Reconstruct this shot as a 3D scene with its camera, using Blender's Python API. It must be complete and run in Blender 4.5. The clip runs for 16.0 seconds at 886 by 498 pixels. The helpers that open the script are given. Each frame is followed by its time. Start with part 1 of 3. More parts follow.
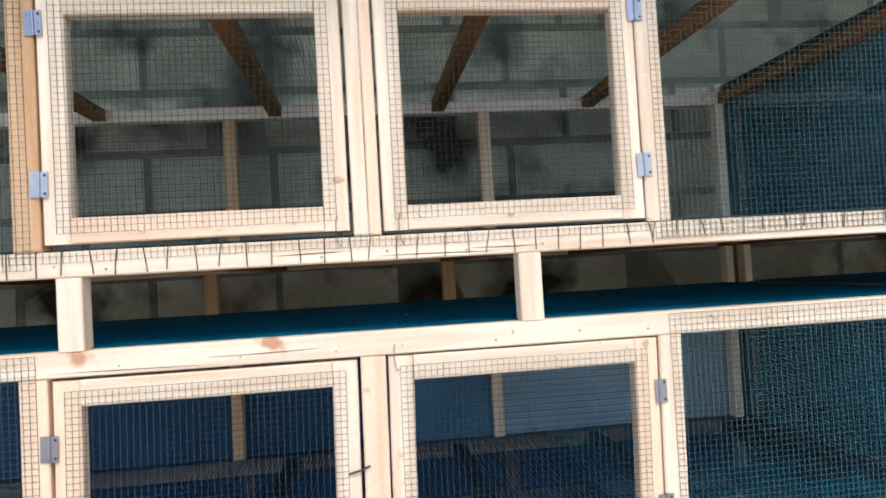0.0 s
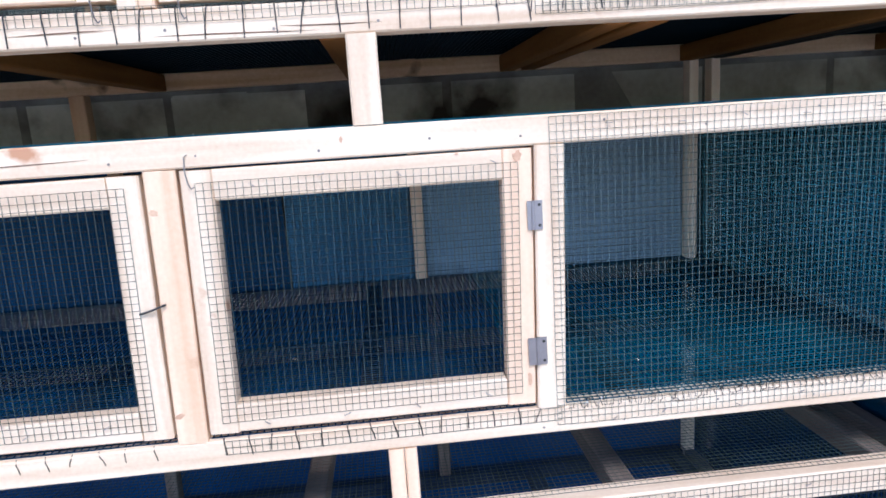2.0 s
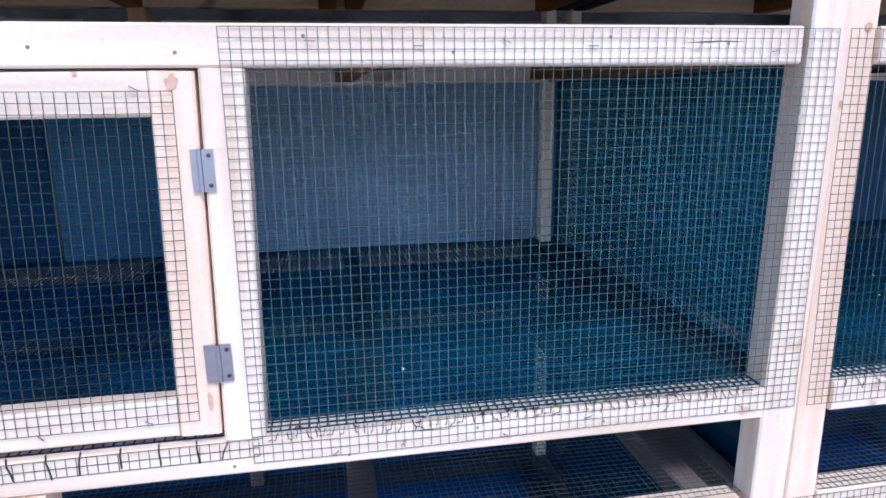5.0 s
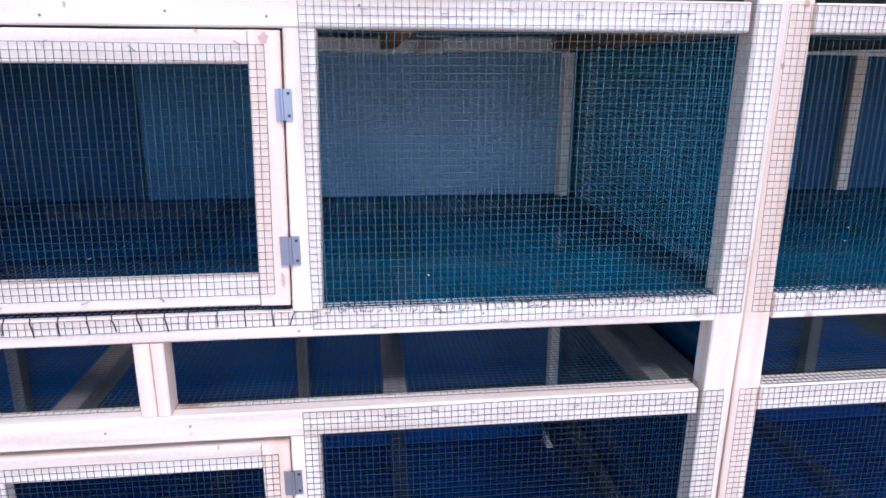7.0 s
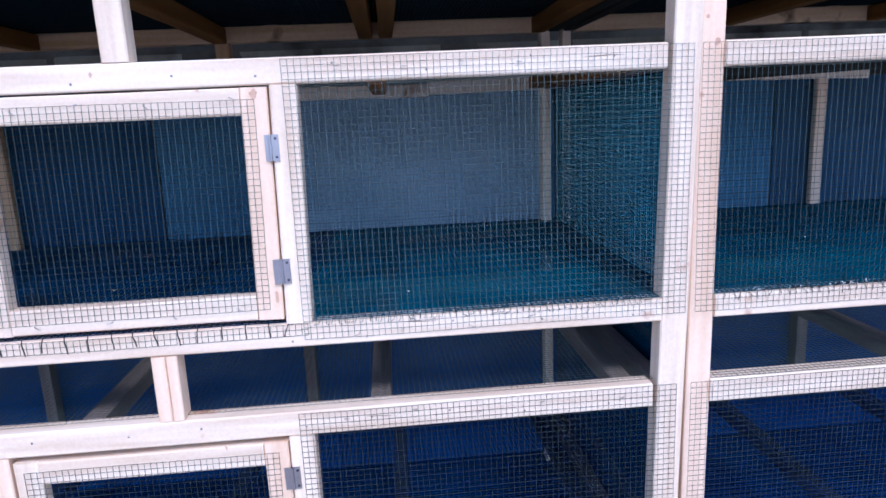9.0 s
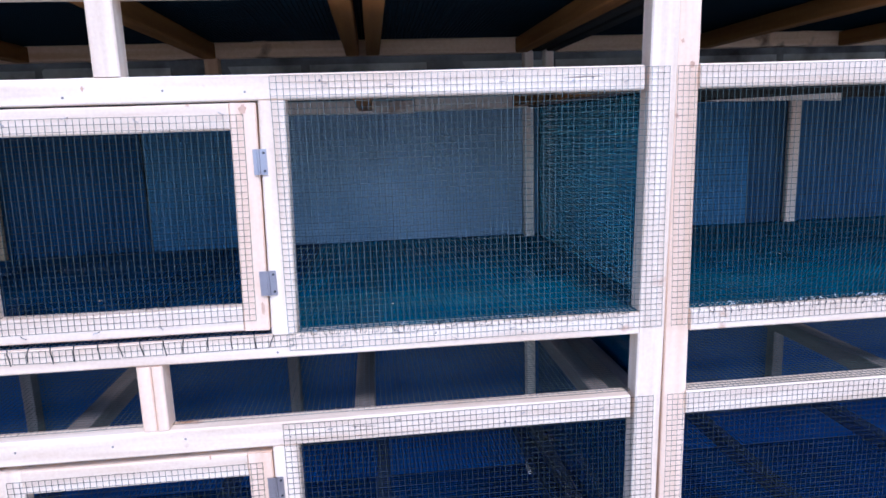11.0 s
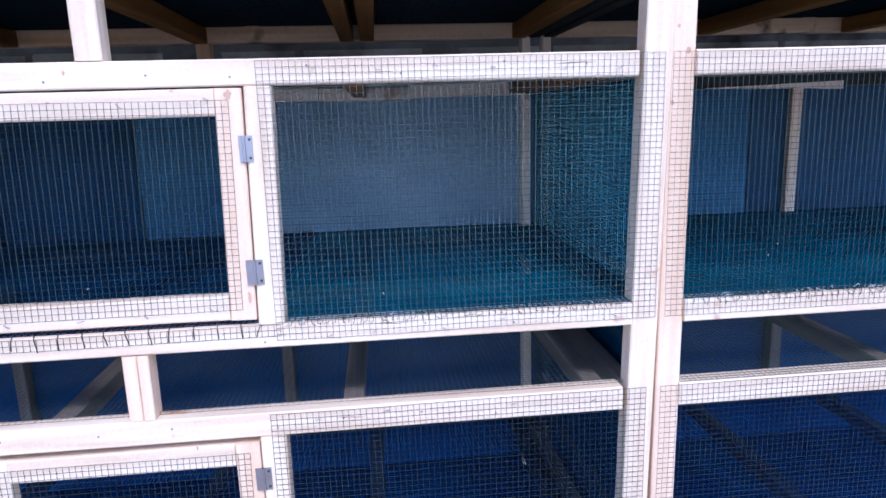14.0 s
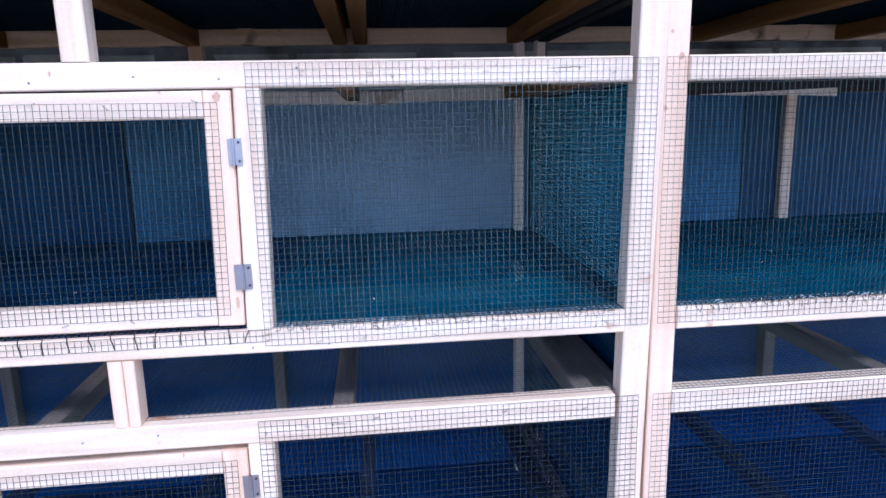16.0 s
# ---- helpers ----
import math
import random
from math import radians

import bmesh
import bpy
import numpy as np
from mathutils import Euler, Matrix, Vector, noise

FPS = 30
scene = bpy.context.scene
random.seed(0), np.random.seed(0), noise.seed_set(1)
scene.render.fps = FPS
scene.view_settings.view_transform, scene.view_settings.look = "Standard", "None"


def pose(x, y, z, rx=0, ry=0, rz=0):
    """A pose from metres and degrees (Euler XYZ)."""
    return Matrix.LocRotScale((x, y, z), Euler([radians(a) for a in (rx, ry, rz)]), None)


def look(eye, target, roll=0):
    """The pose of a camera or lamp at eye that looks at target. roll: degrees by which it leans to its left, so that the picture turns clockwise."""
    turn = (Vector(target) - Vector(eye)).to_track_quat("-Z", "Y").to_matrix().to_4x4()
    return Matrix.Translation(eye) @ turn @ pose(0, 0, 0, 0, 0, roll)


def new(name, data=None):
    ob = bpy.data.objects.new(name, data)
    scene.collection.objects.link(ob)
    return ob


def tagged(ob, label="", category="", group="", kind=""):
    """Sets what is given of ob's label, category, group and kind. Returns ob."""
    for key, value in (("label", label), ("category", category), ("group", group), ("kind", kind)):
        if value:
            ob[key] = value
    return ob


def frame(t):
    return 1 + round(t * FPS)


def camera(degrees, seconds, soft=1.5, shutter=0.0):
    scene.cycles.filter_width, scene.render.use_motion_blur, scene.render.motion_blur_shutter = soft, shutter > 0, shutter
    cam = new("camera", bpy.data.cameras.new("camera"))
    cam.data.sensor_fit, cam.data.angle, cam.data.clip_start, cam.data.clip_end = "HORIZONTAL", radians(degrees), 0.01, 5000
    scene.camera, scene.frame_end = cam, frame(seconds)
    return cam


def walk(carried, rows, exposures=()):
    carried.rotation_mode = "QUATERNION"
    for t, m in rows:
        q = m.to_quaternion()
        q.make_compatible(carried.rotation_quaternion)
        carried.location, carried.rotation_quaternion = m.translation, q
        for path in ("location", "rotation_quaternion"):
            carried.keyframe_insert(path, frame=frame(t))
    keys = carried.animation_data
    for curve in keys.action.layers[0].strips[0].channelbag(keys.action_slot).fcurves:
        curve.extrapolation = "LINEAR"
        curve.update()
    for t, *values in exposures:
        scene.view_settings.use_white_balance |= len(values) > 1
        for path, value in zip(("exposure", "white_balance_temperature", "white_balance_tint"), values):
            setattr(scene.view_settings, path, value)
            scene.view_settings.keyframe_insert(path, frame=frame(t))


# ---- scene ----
cam = camera(68.4, 16.0, 1.6, 0.1)
METRES, EYE, TILT, LEAN, TURN = 1.8, 1.6, 0.0, 0.0, -10.0
EXPOSURES = [(0.0, 0.88, 6050, 10), (1.5, 0.92, 5480, 13), (3.0, 0.97, 5220, 15), (4.0, 0.86, 5120, 16), (6.5, 0.95, 4900, 21), (8.0, 0.87, 4890, 21), (9.2, 0.83, 4880, 21), (11.3, 0.92, 4880, 21), (13.0, 0.98, 4880, 21), (16.0, 0.96, 4870, 21)]
PATH = [
    (0, (0.077, -0.034, 1.645), (0.313, 1.951, 1.701), -3.3),
    (0.5, (0.143, -0.015, 1.573), (0.519, 1.945, 1.441), -1.6),
    (1, (0.24, 0.082, 1.552), (0.426, 2.053, 1.271), -2.6),
    (1.5, (0.365, 0.172, 1.531), (0.492, 2.149, 1.261), -1.5),
    (2, (0.444, 0.23, 1.519), (0.606, 2.186, 1.135), -3.7),
    (2.5, (0.521, 0.353, 1.484), (0.919, 2.274, 1.095), -0.8),
    (3, (0.599, 0.461, 1.501), (1.225, 2.333, 1.178), -2.0),
    (3.5, (0.695, 0.519, 1.474), (1.3, 2.374, 1.034), -3.6),
    (4, (0.847, 0.57, 1.457), (1.245, 2.481, 1.022), -1.2),
    (4.2, (0.874, 0.572, 1.454), (1.214, 2.489, 0.996), -1.0),
    (6.3, (0.779, 0.283, 1.407), (1.121, 2.2, 0.951), -0.4),
    (6.5, (0.794, 0.259, 1.41), (1.056, 2.196, 0.984), -0.9),
    (7, (0.832, 0.216, 1.399), (1.053, 2.135, 0.881), 0.2),
    (7.1, (0.859, 0.176, 1.397), (1.068, 2.109, 0.927), -0.2),
    (7.5, (0.869, 0.142, 1.395), (1.067, 2.084, 0.96), -0.9),
    (8, (0.89, 0.082, 1.391), (1.081, 2.021, 0.94), -1.0),
    (8.5, (0.898, 0.042, 1.395), (1.004, 1.988, 0.947), -1.5),
    (9, (0.919, 0.024, 1.401), (1.072, 1.976, 0.994), -2.6),
    (9.2, (0.913, 0.013, 1.384), (1.126, 1.972, 1.044), -2.5),
    (11.3, (0.924, -0.012, 1.406), (1.125, 1.944, 1.04), -1.8),
    (11.5, (0.931, -0.014, 1.399), (1.14, 1.943, 1.043), -1.8),
    (12, (0.938, -0.013, 1.398), (1.086, 1.946, 1.023), -2.6),
    (12.5, (0.946, -0.002, 1.401), (1.066, 1.961, 1.04), -3.2),
    (13, (0.953, 0.025, 1.399), (1.137, 1.972, 0.98), -2.0),
    (13.5, (0.95, 0.026, 1.403), (1.127, 1.977, 1.001), -1.7),
    (14, (0.947, 0.011, 1.401), (1.14, 1.962, 1.002), -1.7),
    (14.5, (0.947, 0.001, 1.401), (1.116, 1.959, 1.032), -1.3),
    (15, (0.942, -0.006, 1.402), (1.107, 1.953, 1.032), -1.4),
    (15.5, (0.951, 0.014, 1.401), (1.181, 1.964, 1.022), -1.2),
    (16, (0.957, 0.024, 1.4), (1.165, 1.975, 1.014), -1.3),
]
walk(cam, [(t, look(eye, target, roll)) for t, eye, target, roll in PATH], EXPOSURES)

# ---- world, sun and exposure ----
world = bpy.data.worlds.new("sky")
scene.world = world
world.use_nodes = True
wn = world.node_tree
sky = wn.nodes.new("ShaderNodeTexSky")
sky.sky_type = "NISHITA"
sky.sun_disc = False
sky.sun_elevation = radians(53)
sky.sun_rotation = radians(170)
wn.links.new(sky.outputs["Color"], wn.nodes["Background"].inputs["Color"])
wn.nodes["Background"].inputs["Strength"].default_value = 0.15
sun_data = bpy.data.lights.new("sun", "SUN")
sun_data.energy, sun_data.angle, sun_data.color = 1.6, radians(12), (1.0, 0.87, 0.72)
sun = new("sun", sun_data)
sun.matrix_world = look((1.0, -2.6, 6.2), (0.3, 1.3, 0.9))

# ---- materials ----


def material(name, dark, light, rough=0.7, metal=0.0, scale=(6, 6, 6), fine=90.0, bump=0.15, spread=0.25, spots=None, spot_at=0.68, spot_scale=4.0, local=True, spec=0.5, soft_spots=0.07, whole=False):
    """Two scales of variation between two colours, a fine relief, and stains where asked."""
    m = bpy.data.materials.new(name)
    m.use_nodes = True
    nt = m.node_tree
    n, l = nt.nodes, nt.links
    bsdf = n["Principled BSDF"]
    bsdf.inputs["Roughness"].default_value, bsdf.inputs["Metallic"].default_value = rough, metal
    bsdf.inputs["Specular IOR Level"].default_value = spec
    co = n.new("ShaderNodeTexCoord")
    mp = n.new("ShaderNodeMapping")
    mp.inputs["Scale"].default_value = scale
    info = n.new("ShaderNodeObjectInfo")
    off = n.new("ShaderNodeVectorMath")
    off.operation = "SCALE"
    off.inputs[0].default_value = (37.0, 21.0, 13.0)
    l.new(info.outputs["Random"], off.inputs["Scale"])
    add = n.new("ShaderNodeVectorMath")
    l.new(co.outputs["Object" if local else "Generated"], add.inputs[0])
    l.new(off.outputs[0], add.inputs[1])
    l.new(add.outputs[0], mp.inputs["Vector"])
    big = n.new("ShaderNodeTexNoise")
    big.inputs["Scale"].default_value, big.inputs["Detail"].default_value = 1.0, 5.0
    l.new(mp.outputs[0], big.inputs["Vector"])
    small = n.new("ShaderNodeTexNoise")
    small.inputs["Scale"].default_value, small.inputs["Detail"].default_value = fine, 3.0
    l.new(add.outputs[0], small.inputs["Vector"])
    mixf = n.new("ShaderNodeMath")
    mixf.operation = "MULTIPLY_ADD"
    l.new(small.outputs["Fac"], mixf.inputs[0])
    mixf.inputs[1].default_value = spread
    l.new(big.outputs["Fac"], mixf.inputs[2])
    ramp = n.new("ShaderNodeValToRGB")
    ramp.color_ramp.elements[0].position, ramp.color_ramp.elements[1].position = 0.38, 0.78
    ramp.color_ramp.elements[0].color, ramp.color_ramp.elements[1].color = (*dark, 1), (*light, 1)
    l.new(mixf.outputs[0], ramp.inputs["Fac"])
    colour = ramp.outputs["Color"]
    if spots:
        st = n.new("ShaderNodeTexNoise")
        st.inputs["Scale"].default_value, st.inputs["Detail"].default_value = spot_scale, 6.0
        l.new(n.new("ShaderNodeNewGeometry").outputs["Position"] if whole else add.outputs[0], st.inputs["Vector"])
        cut = n.new("ShaderNodeMapRange")
        cut.inputs["From Min"].default_value, cut.inputs["From Max"].default_value = spot_at, spot_at + soft_spots
        l.new(st.outputs["Fac"], cut.inputs["Value"])
        mx = n.new("ShaderNodeMix")
        mx.data_type = "RGBA"
        l.new(cut.outputs[0], mx.inputs["Factor"])
        l.new(colour, mx.inputs["A"])
        mx.inputs["B"].default_value = (*spots, 1)
        colour = mx.outputs["Result"]
    l.new(colour, bsdf.inputs["Base Color"])
    bp = n.new("ShaderNodeBump")
    bp.inputs["Strength"].default_value, bp.inputs["Distance"].default_value = bump, 0.002
    l.new(mixf.outputs[0], bp.inputs["Height"])
    l.new(bp.outputs[0], bsdf.inputs["Normal"])
    return m


PINE = material("planed_pine", (0.64, 0.465, 0.31), (0.84, 0.69, 0.515), 0.62, scale=(2.2, 38, 38), fine=140, spots=(0.50, 0.26, 0.14), spot_at=0.67, spot_scale=9)
# Pale pine, lightened further to make up for weak light at the back.
PINE_W = material("brightened_pale_pine", (0.86, 0.67, 0.49), (0.94, 0.8, 0.62), 0.6, scale=(2.0, 34, 34), fine=130, spots=(0.46, 0.30, 0.18), spot_at=0.68, spot_scale=7)
PINE_B = material("peach_pine", (0.68, 0.45, 0.28), (0.86, 0.64, 0.45), 0.62, scale=(1.8, 30, 30), fine=120, spots=(0.52, 0.28, 0.15), spot_at=0.67, spot_scale=8)
CRACK = material("dark_crack", (0.10, 0.055, 0.03), (0.22, 0.12, 0.07), 0.9, bump=0.0)
BROWN = material("brown_treated_timber", (0.1885, 0.0832, 0.0208), (0.3445, 0.1534, 0.0416), 0.7, scale=(2.0, 30, 30), fine=110, spec=0.1)
# Frame timber with the deep shade of the lower tiers put into its colour.
SHADED_WOOD = material("shaded_timber", (0.02184, 0.0336, 0.03696), (0.05208, 0.06888, 0.07056), 0.85, scale=(1.8, 26, 26), fine=90, spec=0.1)
NAIL = material("grey_nail_steel", (0.15, 0.13, 0.12), (0.28, 0.25, 0.23), 0.5, metal=0.4, bump=0.0)
# Near-black copy of the timber, standing in for shade under floors and rails.
SHADOW = material("shadow_timber", (0.02599, 0.02413, 0.02042), (0.05569, 0.05198, 0.0427), 0.85, scale=(1.8, 26, 26), fine=90, spec=0.1)
# Weathered timber, darkened in colour as if shaded inside the cages.
WEATHERED_SHADED = material("weathered_shaded_timber", (0.12138, 0.0971, 0.08092), (0.21845, 0.17799, 0.15375), 0.8, scale=(1.8, 26, 26), fine=90, spec=0.1)
TAN = material("tan_weathered_pine", (0.62, 0.37, 0.18), (0.9, 0.66, 0.4), 0.75, scale=(1.2, 30, 30), fine=100, spots=(0.14, 0.075, 0.04), spot_at=0.60, spot_scale=5, spec=0.2)
KNOT = material("red_brown_knot", (0.42, 0.22, 0.13), (0.66, 0.43, 0.28), 0.6, scale=(30, 30, 30), fine=160, bump=0.1)
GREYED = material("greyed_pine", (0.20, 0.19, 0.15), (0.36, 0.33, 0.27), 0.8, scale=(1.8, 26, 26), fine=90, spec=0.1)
ORANGE = material("orange_pine", (0.46, 0.25, 0.11), (0.62, 0.40, 0.22), 0.65, scale=(2.0, 32, 32), fine=120)
ROUGH = material("rough_sawn_timber", (0.48, 0.37, 0.26), (0.74, 0.60, 0.45), 0.8, scale=(1.8, 26, 26), fine=90, spots=(0.20, 0.12, 0.07), spot_at=0.62, spot_scale=7)
# Same galvanised mesh in three tones: glint on verticals and dimness painted by place.
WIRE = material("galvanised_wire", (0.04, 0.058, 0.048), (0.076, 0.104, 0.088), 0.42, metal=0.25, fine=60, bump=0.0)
GLINT_WIRE = material("glint_galvanised_wire", (0.072, 0.108, 0.104), (0.13, 0.178, 0.170), 0.38, metal=0.3, fine=60, bump=0.0)
DIM_WIRE = material("dim_grey_wire", (0.017, 0.023, 0.02), (0.034, 0.045, 0.039), 0.55, metal=0.1, fine=60, bump=0.0, spec=0.2)
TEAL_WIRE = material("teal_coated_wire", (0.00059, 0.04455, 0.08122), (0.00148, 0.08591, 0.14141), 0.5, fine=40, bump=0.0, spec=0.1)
STEEL = material("zinc_plated_steel", (0.27, 0.25, 0.26), (0.42, 0.4, 0.42), 0.3, metal=0.95, fine=70, bump=0.05)
PALE_BIT = material("bright_wire_scrap", (0.55, 0.55, 0.52), (0.75, 0.75, 0.72), 0.4, metal=0.3, bump=0.0)
DARK = material("dark_steel", (0.03, 0.03, 0.035), (0.07, 0.07, 0.07), 0.5, metal=0.6, bump=0.0)
BLOCK = material("grey_concrete_block", (0.252, 0.238, 0.182), (0.483, 0.455, 0.357), 0.92, scale=(3, 3, 3), fine=45, bump=0.5, spots=(0.035, 0.028, 0.022), spot_at=0.52, spot_scale=3.4, spec=0.1, soft_spots=0.16, whole=True)
MORTAR = material("dark_smeared_mortar", (0.11, 0.1, 0.085), (0.24, 0.225, 0.18), 0.95, scale=(3, 3, 3), fine=60, bump=0.5, spots=(0.035, 0.028, 0.022), spot_at=0.50, spot_scale=3.4, spec=0.1, soft_spots=0.16, whole=True)
# Teal mesh with the highlights along the cage side put into its colour.
SIDE_WIRE = material("highlit_teal_coated_wire", (0.04657, 0.23287, 0.29497), (0.09315, 0.41917, 0.4968), 0.45, fine=40, bump=0.0, spec=0.3)
TOP_WIRE = material("dull_green_wire", (0.04, 0.075, 0.055), (0.085, 0.13, 0.1), 0.5, fine=40, bump=0.0, spec=0.2)
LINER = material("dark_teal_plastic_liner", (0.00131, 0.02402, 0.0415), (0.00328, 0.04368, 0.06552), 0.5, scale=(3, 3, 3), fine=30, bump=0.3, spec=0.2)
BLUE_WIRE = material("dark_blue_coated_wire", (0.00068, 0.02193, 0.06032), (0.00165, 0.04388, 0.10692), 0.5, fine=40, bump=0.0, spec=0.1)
# Same teal mesh, darkened for the shade below the top floor.
TEAL_SHADED = material("shaded_teal_coated_wire", (0.00013, 0.00566, 0.01045), (0.00035, 0.01132, 0.01873), 0.5, fine=40, bump=0.0, spec=0.1)
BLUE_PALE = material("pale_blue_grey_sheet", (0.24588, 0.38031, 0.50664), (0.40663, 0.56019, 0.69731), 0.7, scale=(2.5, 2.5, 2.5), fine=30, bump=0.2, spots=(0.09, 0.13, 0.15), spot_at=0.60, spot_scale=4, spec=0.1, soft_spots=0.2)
# Mesh of the bottom tier, the shade down there put into its navy.
NAVY_WIRE = material("shaded_navy_coated_wire", (0.00103, 0.01583, 0.08822), (0.00308, 0.03054, 0.14436), 0.5, fine=40, bump=0.0, spec=0.1)
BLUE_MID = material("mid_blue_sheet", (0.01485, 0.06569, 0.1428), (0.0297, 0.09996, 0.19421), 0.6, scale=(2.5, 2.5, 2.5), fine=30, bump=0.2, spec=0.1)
# Dimmer copy of the pale sheet, with the shade put into its colour.
BLUE_GREY = material("shaded_blue_grey_sheet", (0.04733, 0.15939, 0.29753), (0.08791, 0.24633, 0.41113), 0.7, scale=(2.5, 2.5, 2.5), fine=30, bump=0.2, spots=(0.05, 0.09, 0.13), spot_at=0.60, spot_scale=4, spec=0.1, soft_spots=0.2)
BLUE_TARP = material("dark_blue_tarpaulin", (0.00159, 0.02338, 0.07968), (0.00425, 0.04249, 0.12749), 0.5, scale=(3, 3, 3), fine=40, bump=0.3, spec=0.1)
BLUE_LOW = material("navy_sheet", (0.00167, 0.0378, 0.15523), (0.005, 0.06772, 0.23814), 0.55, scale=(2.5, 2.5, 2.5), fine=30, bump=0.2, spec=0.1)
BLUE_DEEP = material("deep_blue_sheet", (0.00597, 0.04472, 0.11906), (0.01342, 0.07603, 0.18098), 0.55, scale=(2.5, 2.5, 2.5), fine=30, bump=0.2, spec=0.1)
# Ground tone raised so that it reflects light up into the cages.
GROUND = material("pale_bounce_earth", (0.42, 0.38, 0.32), (0.58, 0.53, 0.45), 0.95, scale=(1.2, 1.2, 1.2), fine=18, bump=0.6)
ROOFING = material("dull_roof_sheet", (0.1156, 0.17, 0.1496), (0.204, 0.2652, 0.238), 0.6, scale=(2.2, 2.2, 2.2), fine=14, spots=(0.10, 0.12, 0.10), spot_at=0.60, spot_scale=2.2, spec=0.1)


def woven(name, dark, light, cover):
    """A loosely woven cloth: cover is the share of it that its threads fill, uneven over the cloth."""
    m = material(name, dark, light, 0.75, scale=(4, 4, 4), fine=220, bump=0.3, spec=0.15)
    n, l = m.node_tree.nodes, m.node_tree.links
    clear = n.new("ShaderNodeBsdfTransparent")
    weave = n.new("ShaderNodeTexNoise")
    weave.inputs["Scale"].default_value, weave.inputs["Detail"].default_value = 300.0, 2.0
    l.new(n.new("ShaderNodeNewGeometry").outputs["Position"], weave.inputs["Vector"])
    span = n.new("ShaderNodeMapRange")
    span.inputs["From Min"].default_value, span.inputs["From Max"].default_value = 0.3, 0.7
    span.inputs["To Min"].default_value, span.inputs["To Max"].default_value = cover - 0.05, cover + 0.05
    l.new(weave.outputs["Fac"], span.inputs["Value"])
    mx = n.new("ShaderNodeMixShader")
    l.new(span.outputs[0], mx.inputs["Fac"])
    l.new(clear.outputs[0], mx.inputs[1])
    l.new(n["Principled BSDF"].outputs[0], mx.inputs[2])
    l.new(mx.outputs[0], n["Material Output"].inputs["Surface"])
    return m


SHADE = woven("teal_shade_cloth", (0.00454, 0.10773, 0.1701), (0.01361, 0.18711, 0.27216), 0.58)
# Lower part of the same cloth, darkened in colour for the shade there.
SHADE_LOW = woven("shaded_navy_cloth", (0.001, 0.040, 0.085), (0.004, 0.068, 0.135), 0.70)

# ---- builders ----
WORLD_OF = {}


def link(name, data, m, parent=None, label="", mat=None):
    ob = new(name, data)
    if mat and not data.materials:
        data.materials.append(mat)
    WORLD_OF[ob] = m
    if parent:
        ob.parent = parent
        ob.matrix_basis = WORLD_OF[parent].inverted() @ m
    else:
        ob.matrix_basis = m
    return tagged(ob, label)


def empty(name, x, y, z, label, category, group=""):
    ob = new(name)
    ob.empty_display_size = 0.2
    WORLD_OF[ob] = pose(x, y, z)
    ob.matrix_basis = WORLD_OF[ob]
    return tagged(ob, label, category, group)


def mesh(name, verts, faces, mats=(), slots=None):
    me = bpy.data.meshes.new(name)
    me.from_pydata([tuple(v) for v in verts], [], faces)
    for m in mats:
        me.materials.append(m)
    if slots is not None:
        me.polygons.foreach_set("material_index", slots)
    me.update()
    return me


def bar_mesh(length, w, h, wobble=0.0006, chamfer=0.003):
    """A sawn bar along x: eight-cornered section, slightly uneven along its length."""
    n = max(2, int(length / 0.11) + 1)
    cw, ch = w / 2, h / 2
    ring = [(-cw + chamfer, -ch), (cw - chamfer, -ch), (cw, -ch + chamfer), (cw, ch - chamfer), (cw - chamfer, ch), (-cw + chamfer, ch), (-cw, ch - chamfer), (-cw, -ch + chamfer)]
    verts, faces = [], []
    py, pz = random.uniform(0, 6), random.uniform(0, 6)
    for i in range(n + 1):
        u = i / n
        x = -length / 2 + length * u
        ends = math.sin(math.pi * u)
        dy = wobble * ends * (math.sin(py + 5 * u) + 0.6 * random.uniform(-1, 1))
        dz = wobble * ends * (math.sin(pz + 4 * u) + 0.6 * random.uniform(-1, 1))
        for a, b in ring:
            verts.append((x, a + dy, b + dz))
    for i in range(n):
        for k in range(8):
            a, b = i * 8 + k, i * 8 + (k + 1) % 8
            faces.append((a, a + 8, b + 8, b))
    faces.append(tuple(range(8)))
    faces.append(tuple(reversed(range(n * 8, n * 8 + 8))))
    return verts, faces


def along(a, b, up):
    """A frame in the middle between a and b with x along them and z towards up."""
    a, b, up = Vector(a), Vector(b), Vector(up)
    x = (b - a).normalized()
    y = up.cross(x).normalized()
    z = x.cross(y)
    m = Matrix((x, y, z)).transposed().to_4x4()
    m.translation = (a + b) / 2
    return m, (b - a).length


def timber(name, parent, mat, a, b, w, h, up=(0, 0, 1), label=""):
    m, length = along(a, b, up)
    v, f = bar_mesh(length, w, h)
    return link(name, mesh(name, v, f), m, parent, label, mat)


def upright(name, parent, mat, x0, x1, y0, y1, z0, z1, lean=0.0, label=""):
    """A post between x0 and x1 at its foot, whose head stands lean metres further along x."""
    x, y = (x0 + x1) / 2, (y0 + y1) / 2
    return timber(name, parent, mat, (x, y, z0), (x + lean, y, z1), x1 - x0, y1 - y0, (0, -1, 0), label)


def beam(name, parent, mat, x0, x1, y0, y1, z0, z1, rise=0.0, label=""):
    y, z = (y0 + y1) / 2, (z0 + z1) / 2
    return timber(name, parent, mat, (x0, y, z), (x1, y, z + rise), y1 - y0, z1 - z0, (0, 0, 1), label)


